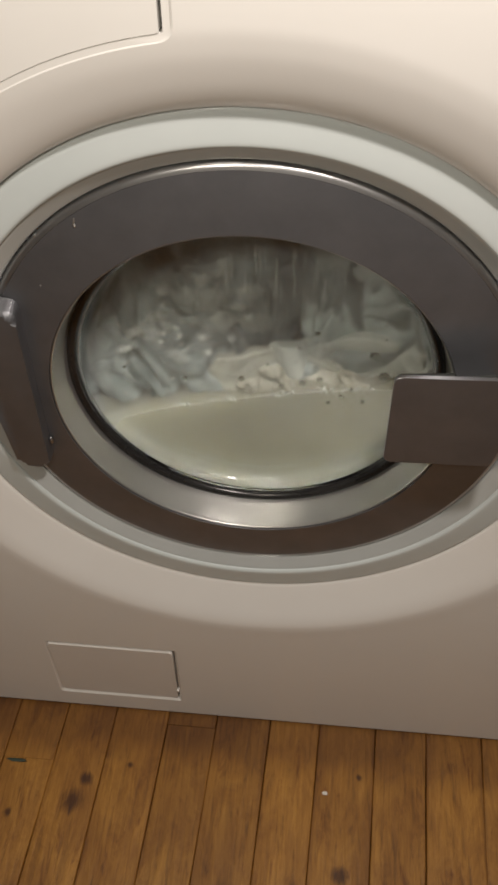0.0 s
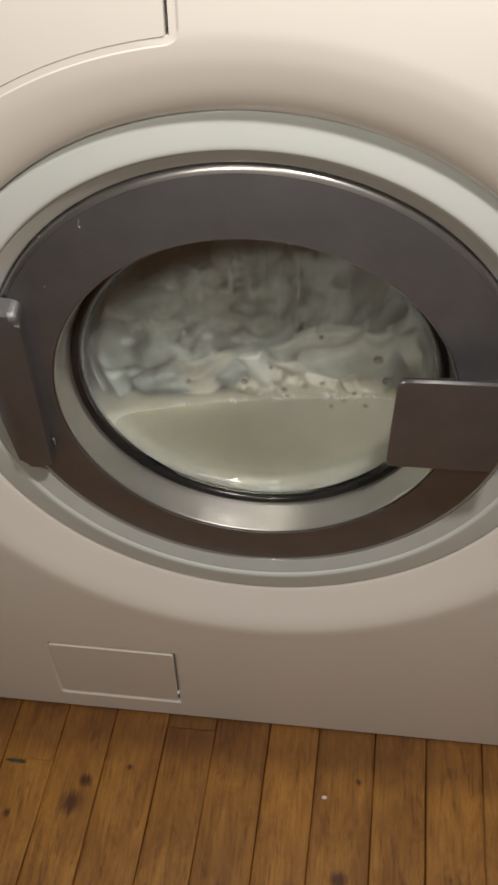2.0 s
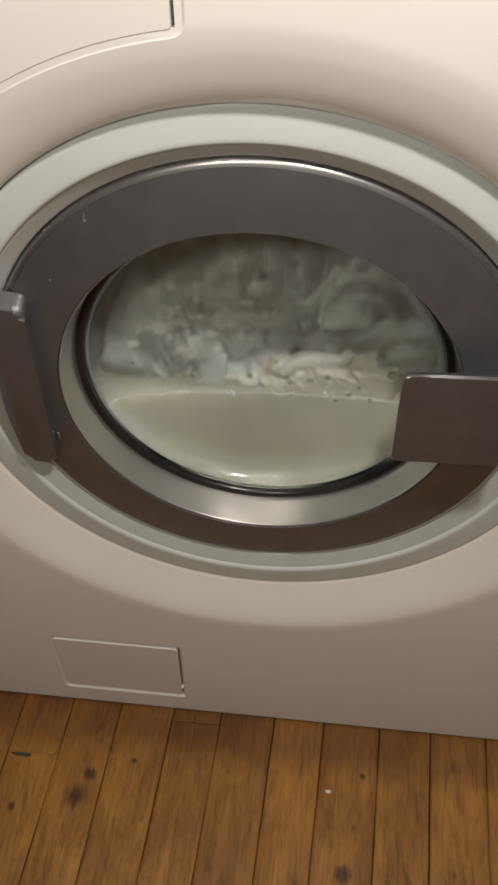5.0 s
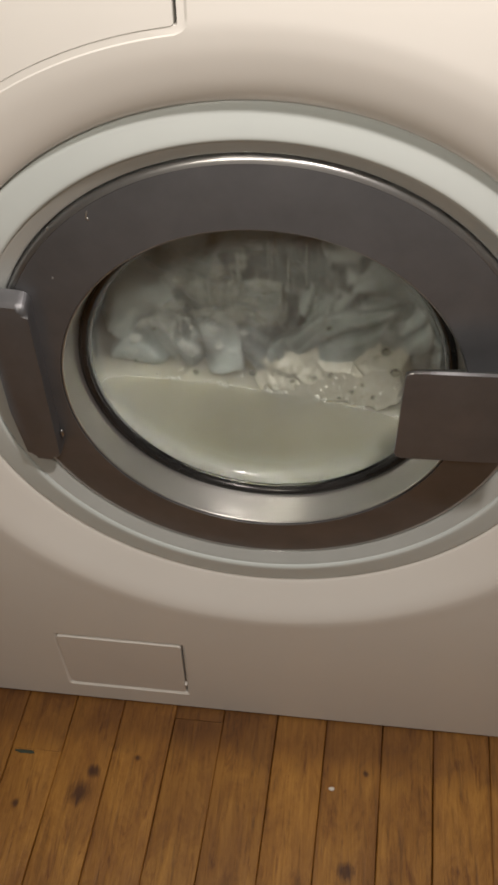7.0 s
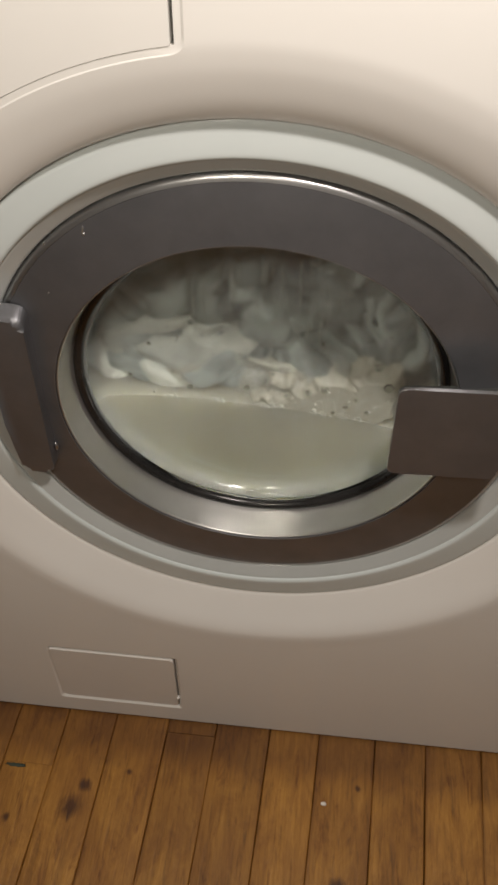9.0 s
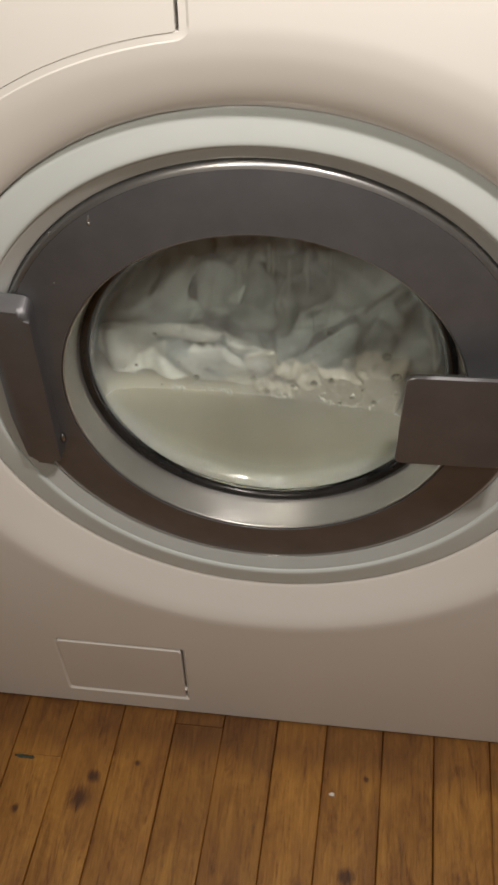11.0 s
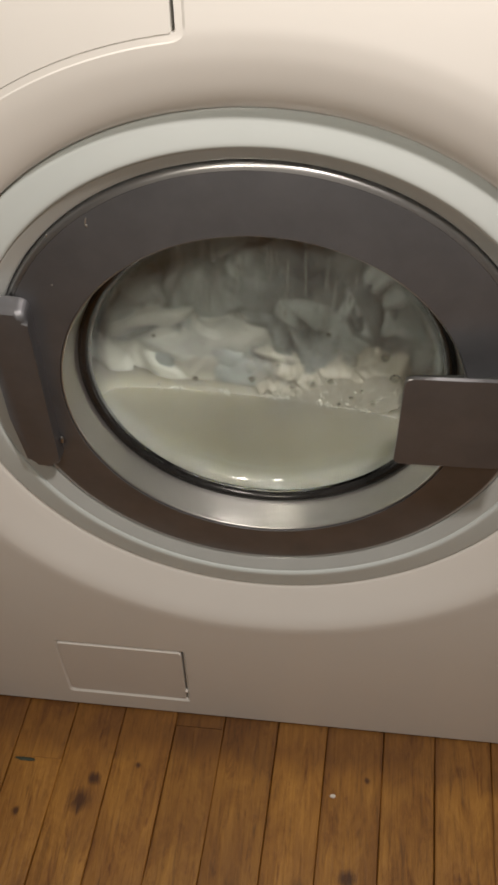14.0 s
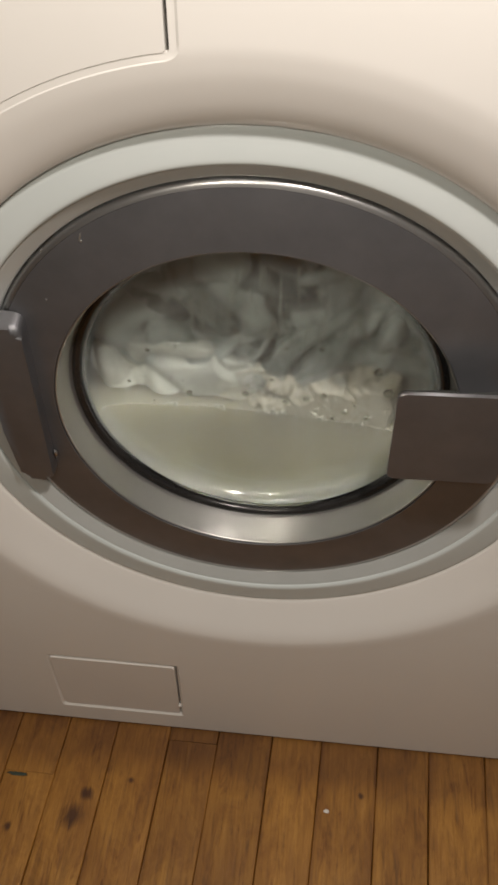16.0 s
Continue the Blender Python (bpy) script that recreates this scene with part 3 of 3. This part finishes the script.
def drops_on_glass():
    """Beads of water on the drum side of the glass, and runs where water trickles down it."""
    bm = bmesh.new()
    rnd = random.Random(5)
    for k in range(130):
        a, r = rnd.uniform(-0.15, math.pi + 0.15), 0.112 * math.sqrt(rnd.random())
        x, z = r * math.cos(a), ZC - 0.01 + r * math.sin(a) * 0.85
        s = rnd.uniform(0.0003, 0.0010)
        bmesh.ops.create_icosphere(bm, subdivisions=2, radius=s, matrix=Matrix.Translation((x, bowl_depth(x, z) + 0.0004, z)) @ Matrix.Diagonal((1, 0.7, rnd.uniform(1.0, 1.5), 1)))
    drops = part("water_beads", bm, WATER_DROP)
    tagged(drops, "small clear water beads clinging to the door glass", "water drops", kind="stuff")
    bm = bmesh.new()
    for k in range(46):
        x = rnd.gauss(0.016, 0.038)
        z1 = ZC + rnd.uniform(0.045, 0.105)
        length, w = rnd.uniform(0.006, 0.034), rnd.uniform(0.0003, 0.0013)
        n, rows = 8, []
        for i in range(n):
            t = i / (n - 1)
            z = z1 - length * t
            swell = w * (0.25 + 0.75 * math.sin(math.pi * (0.08 + 0.84 * t)))
            y = bowl_depth(x, z)
            rows.append([bm.verts.new((x + swell * c, y + 0.0002 + swell * 0.35 * d, z)) for c, d in ((-1, 0), (-0.6, 0.8), (0, 1.15), (0.6, 0.8), (1, 0), (0, -0.2))])
        for a, b in zip(rows, rows[1:]):
            for i in range(6):
                j = (i + 1) % 6
                bm.faces.new((a[i], a[j], b[j], b[i]))
        bm.faces.new(rows[0][::-1])
        bm.faces.new(rows[-1])
    shade(bm, 80)
    runs = part("water_runs", bm, SUDS_RUN)
    tagged(runs, "cloudy trickles of water running down inside the glass", "water", kind="stuff")
    for ob in (drops, runs):
        ob.visible_shadow = False


def bubble(x, z, r):
    bm = bmesh.new()
    bmesh.ops.create_uvsphere(bm, u_segments=20, v_segments=12, radius=r)
    for f in bm.faces:
        f.smooth = True
    ob = part("soap_bubble", bm, BUBBLE)
    ob.location = (x, bowl_depth(x, z) + r * 0.30, z)
    ob.scale = (1, 0.45, 1)
    ob.visible_shadow = False
    return tagged(ob, "soap bubble stuck to the inside of the door glass", "soap bubble", "bubbles on the door glass")


# across, height and radius of the bubbles that cling to the glass
BUBBLES = ((0.0350, 0.4280, 0.0030), (0.0480, 0.4330, 0.0026), (0.0190, 0.4235, 0.0022), (0.0653, 0.4185, 0.0020), (0.0725, 0.4270, 0.0016),
           (0.0960, 0.4440, 0.0042), (0.0820, 0.4160, 0.0020), (-0.0120, 0.4290, 0.0028), (-0.0560, 0.4270, 0.0024), (0.0870, 0.4630, 0.0038),
           (0.0560, 0.4110, 0.0017), (0.0440, 0.4790, 0.0020), (-0.1015, 0.4394, 0.0014), (0.0080, 0.4450, 0.0016), (-0.0850, 0.4700, 0.0016))

DRUM = drum()
WATER = liquid("wash_water", MILKY, LEVEL, 0.0022, "milky pale green soapy water standing in the drum")
rnd = random.Random(11)
line = []
for k in range(240):
    x = rnd.uniform(-0.114, 0.114)
    if noise.noise(Vector((x * 45, 0.3, 0))) > rnd.uniform(-0.3, 0.35):
        line.append((x, LEVEL - ZC + rnd.gauss(0.0008, 0.0016), rnd.uniform(0.0005, 0.0013) if rnd.random() < 0.85 else rnd.uniform(0.0014, 0.0022)))
tagged(part("froth_line", beads(line), FROTH, WATER, "string of small white bubbles along the waterline"), kind="stuff")

# a cream-coloured raft of foam that floats on the water against the glass
FOAM = tagged(new("soap_foam"), "cream-coloured raft of soap foam floating against the door glass", "soap foam")
part("raft", film_on_glass([(0.066, -0.037, 0.062, 0.024), (0.024, -0.045, 0.032, 0.013), (0.088, -0.024, 0.026, 0.022)], 0.009, 0.0013, 3.0), FOAM_CREAM, FOAM)
specks = []
for k in range(110):
    x, z = rnd.gauss(0.066, 0.034), rnd.gauss(-0.037, 0.010)
    if math.hypot(x, z) < 0.118 and z > -0.054:
        specks.append((x, z, rnd.uniform(0.0003, 0.0009) if rnd.random() < 0.8 else rnd.uniform(0.0009, 0.0014)))
tagged(part("froth", beads(specks), FROTH, FOAM, "small shining bubbles in the foam"), kind="stuff")

# thin grey suds smeared over the glass while the drum turns the first way
SMEAR = tagged(new("soap_suds"), "thin grey-white suds smeared over the wet glass", "suds")
spots = []
for k in range(46):
    a, r = rnd.uniform(1.7, 3.45), 0.112 * math.sqrt(rnd.uniform(0.05, 1))
    w = rnd.uniform(0.002, 0.006) if rnd.random() < 0.75 else rnd.uniform(0.007, 0.012)
    spots.append((r * math.cos(a) + 0.01, r * math.sin(a) * 0.8, w, w * rnd.uniform(0.5, 0.8)))
part("patches", film_on_glass(spots, 0.0025, 0.0009, 8.0), SUDS, SMEAR)
specks = []
for k in range(150):
    a, r = rnd.uniform(1.5, 3.6), 0.116 * math.sqrt(rnd.random())
    specks.append((r * math.cos(a), r * math.sin(a) * 0.85, rnd.uniform(0.0003, 0.0010)))
tagged(part("froth", beads(specks), FROTH, SMEAR, "scattered small shining bubbles"), kind="stuff")

GREY, WHITE, BLUE, CREAM = range(4)
# cloth, half sizes, fold count, depth behind the glass, home while the drum turns one way, home while it turns the other way, sway across and up, share of turning, label
LAUNDRY = (
    (GREY, (0.104, 0.020, 0.088), 3.4, 0.006, (-0.066, 0.458), (-0.078, 0.501), (0.026, 0.034), 1.0, "soaked grey cotton garment pressed against the door glass"),
    (BLUE, (0.100, 0.020, 0.085), 3.8, 0.010, (0.026, 0.505), (0.006, 0.479), (0.024, 0.020), 1.0, "soaked blue-grey garment tumbling behind the door glass"),
    (GREY, (0.088, 0.020, 0.080), 3.2, 0.008, (0.082, 0.489), (0.086, 0.493), (0.018, 0.022), 1.0, "soaked grey cotton garment tumbling behind the door glass"),
    (WHITE, (0.084, 0.016, 0.046), 1.8, 0.001, (0.062, 0.423), (-0.078, 0.430), (0.020, 0.008), 0.0, "soaked white cotton garment bunched at the water's edge"),
    (CREAM, (0.064, 0.016, 0.034), 1.8, 0.002, (0.000, 0.412), (-0.016, 0.414), (0.022, 0.006), 0.0, "soaked cream cotton garment bunched at the water's edge"),
    (GREY, (0.070, 0.016, 0.046), 2.4, 0.003, (-0.084, 0.419), (-0.056, 0.461), (0.020, 0.012), 0.25, "soaked grey cotton garment crumpled low in the drum"),
    (GREY, (0.072, 0.016, 0.046), 2.6, 0.004, (0.100, 0.445), (0.050, 0.439), (0.016, 0.010), 0.25, "soaked grey cotton garment crumpled beside the door glass"),
    (BLUE, (0.120, 0.020, 0.050), 3.0, 0.014, (0.020, 0.566), (0.060, 0.549), (0.016, 0.010), 0.2, "soaked blue-grey garment high in the drum"),
    (GREY, (0.110, 0.020, 0.048), 3.2, 0.012, (0.096, 0.549), (-0.066, 0.549), (0.016, 0.010), 0.2, "soaked grey cotton garment high in the drum"),
    # added dark backing cloth: its colour makes the shade between the garments
    (BLUE, (0.200, 0.040, 0.150), 4.0, 0.045, (0.0, 0.455), (0.0, 0.455), (0.010, 0.006), 0.5, "dark blue-grey cloth behind the load that darkens the gaps"))
GARMENTS = [garment(i + 1, item[1], item[2], CLOTHS[item[0]], item[8]) for i, item in enumerate(LAUNDRY)]
drops_on_glass()
for x, z, r in BUBBLES:
    bubble(x, z, r)

# ---- room ----
def flat(name, x0, x1, y0, y1, z0, z1, material):
    bm = bmesh.new()
    box(bm, x0, x1, y0, y1, z0, z1)
    return tagged(part(name, bm, material), kind="structure")


ROOM = (-1.3, 1.3, -1.0, 0.66, 2.5)
flat("wall_north", ROOM[0] - 0.1, ROOM[1] + 0.1, ROOM[3], ROOM[3] + 0.1, -0.03, ROOM[4], WALL)
# unseen wall, placed this near to give the steel ring grey to reflect
flat("wall_south", ROOM[0] - 0.1, ROOM[1] + 0.1, ROOM[2] - 0.1, ROOM[2], -0.03, ROOM[4], WALL)
flat("wall_west", ROOM[0] - 0.1, ROOM[0], ROOM[2], ROOM[3], -0.03, ROOM[4], WALL)
flat("wall_east", ROOM[1], ROOM[1] + 0.1, ROOM[2], ROOM[3], -0.03, ROOM[4], WALL)
flat("ceiling", ROOM[0] - 0.1, ROOM[1] + 0.1, ROOM[2] - 0.1, ROOM[3] + 0.1, ROOM[4], ROOM[4] + 0.1, CEILING)
FLOOR = flat("floor", ROOM[0], ROOM[1], ROOM[2], ROOM[3], -0.05, -0.0085, SUBFLOOR)

bm = bmesh.new()
bmesh.ops.create_icosphere(bm, subdivisions=2, radius=1.0)
for v in bm.verts:
    v.co = Vector((v.co.x * 0.0030, v.co.y * 0.0020, v.co.z * 0.0012)) * (1 + 0.25 * noise.noise(v.co * 2))
crumb = tagged(part("crumb", bm, SPECK), "small white crumb lying on the floorboards", "crumb")
crumb.location = (0.0834, -0.0714, 0.0012)

bm = bmesh.new()
bmesh.ops.create_uvsphere(bm, u_segments=20, v_segments=8, radius=1.0)
for v in bm.verts:
    w = 1 + 0.5 * noise.noise(v.co * 2.2 + Vector((3, 1, 0)))
    v.co = Vector((v.co.x * 0.0100 * w, v.co.y * 0.0020 * w, v.co.z * 0.0003))
for f in bm.faces:
    f.smooth = True
smear = tagged(part("paint_smear", bm, GREEN_PAINT), "thin dark green paint smear dried on the floorboards", "paint smear")
smear.location = (-0.2360, -0.0655, 0.0003)

# floorboards, laid at a slight angle to the machine's front
SLANT = 0.0436
SEAMS = [-0.1951, -0.1425, -0.0854, -0.0336, 0.0235, 0.0757, 0.1350, 0.1881, 0.2457]
while SEAMS[0] > -1.5:
    SEAMS.insert(0, SEAMS[0] - 0.0551 + random.uniform(-0.003, 0.003))
while SEAMS[-1] < 1.5:
    SEAMS.append(SEAMS[-1] + 0.0551 + random.uniform(-0.003, 0.003))


def board(u0, u1, y0, y1):
    gap = 0.0002
    bm = bmesh.new()
    cy, cu = (y0 + y1) / 2, (u0 + u1) / 2
    cx = cu + math.tan(SLANT) * cy
    n = 25
    half, length = (u1 - u0) / 2 - gap, y1 - y0 - 2 * gap
    # a planed board with worn long edges
    section = [(-half, -0.0084), (-half, -0.0012), (-half + 0.0007, -0.0002), (-half + 0.003, 0.0), (half - 0.003, 0.0), (half - 0.0007, -0.0002), (half, -0.0012), (half, -0.0084)]
    rows = []
    for k in range(n):
        y = -length / 2 + length * k / (n - 1)
        wob = 0.0010 * noise.noise(Vector((cu * 40, y * 9 + cy * 5, 0)))
        rows.append([bm.verts.new((x + wob + math.tan(SLANT) * y, y, z)) for x, z in section])
    for a, b in zip(rows, rows[1:]):
        for k in range(len(section)):
            j = (k + 1) % len(section)
            bm.faces.new((a[k], a[j], b[j], b[k]))
    bm.faces.new(rows[0][::-1])
    bm.faces.new(rows[-1])
    shade(bm, 20)
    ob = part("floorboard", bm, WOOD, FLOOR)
    ob.location = (cx, cy, random.uniform(-0.0006, 0.0))
    return ob


for u0, u1 in zip(SEAMS, SEAMS[1:]):
    if abs((u0 + u1) / 2) > 1.22:
        continue
    if abs(u0 + 0.0854) < 0.001:
        breaks = [-0.99, -0.8, -0.0130, 0.62]
    elif abs(u1 + 0.1951) < 0.001:
        breaks = [-0.99, -0.062, 0.62]
    else:
        breaks = [-0.99, random.uniform(-0.9, -0.5), 0.62]
    for y0, y1 in zip(breaks, breaks[1:]):
        board(u0, u1, y0, y1)


# ---- what moves ----
def ease(t, a, b):
    k = min(max((t - a) / (b - a), 0.0), 1.0)
    return k * k * (3 - 2 * k)


def turn_at(t):
    """How far the drum has turned, in turns: one way to 4.9 s, a pause, then the other way from 6.9 s."""
    return -0.75 * min(t, 4.9) + 0.75 * max(t - 6.9, 0.0)


def tumble_at(t):
    """How often the load has been lifted and dropped again."""
    slow = 4.4 + 0.5 * ease(t, 4.4, 5.4)
    return (min(t, slow) - 0.15) / 0.87 - 1.2 * max(t - 7.0, 0.0) * ease(t, 6.9, 7.5)


def motions():
    steps = [0.1 * k for k in range(161)]
    drum_rows, water, raft, smear = [], [], [], []
    for t in steps:
        drum_rows.append((t, pose(0, 0.26, ZC, 0, 360 * turn_at(t), 0)))
        rest = ease(t, 4.5, 5.6) - ease(t, 6.9, 7.5)
        swap = ease(t, 4.4, 6.2)
        a = 2 * math.pi * tumble_at(t)
        stir = 1 - rest
        lean = (-10.5 + 1.5 * math.sin(a)) * (1 - ease(t, 4.4, 5.4)) + 6.5 * (ease(t, 6.6, 7.0) - ease(t, 7.2, 7.7)) + (3.5 + 1.2 * math.sin(a)) * ease(t, 7.2, 7.8)
        water.append((t, pose(0, 0, ZC, 0, lean, 0)))
        raft.append((t, pose(0, 0.0040 * (1 - swap), ZC, 0, 9 * (1 - swap) + stir * 3.0 * math.sin(0.5 * a + 1) + 2.0 * ease(t, 7.0, 7.8), 0)))
        smear.append((t, pose(0, 0.005 * ease(t, 7.0, 7.8), ZC, 0, 6 * math.sin(0.5 * a) * stir - 165 * ease(t, 7.0, 8.4), 0)))
    walk(DRUM, drum_rows)
    walk(WATER, water)
    walk(FOAM, raft)
    walk(SMEAR, smear)
    for i, (g, item) in enumerate(zip(GARMENTS, LAUNDRY)):
        rows = []
        kind, size, folds, depth, home1, home2, sway, share, label = item
        for t in steps:
            rest = ease(t, 4.5, 5.6) - ease(t, 6.9, 7.5)
            swap = ease(t, 6.9, 7.7) if i in (3, 4, 5) else ease(t, 4.6, 7.4)
            n = tumble_at(t)
            a = 2 * math.pi * n + 0.9 * i
            x, z = (p + (q - p) * swap for p, q in zip(home1, home2))
            x += sway[0] * math.sin(a) * (1 - 0.6 * rest)
            z -= sway[1] * math.cos(a) * (1 - 0.6 * rest)
            if i in (3, 4):
                z -= 0.055 * rest
            spin = -130 * n * share + 10 * math.sin(a + 1) + 25 * i * (share > 0)
            rows.append((t, pose(x, 0.0805 + depth, z, 0, spin, 0)))
        walk(g, rows)


motions()
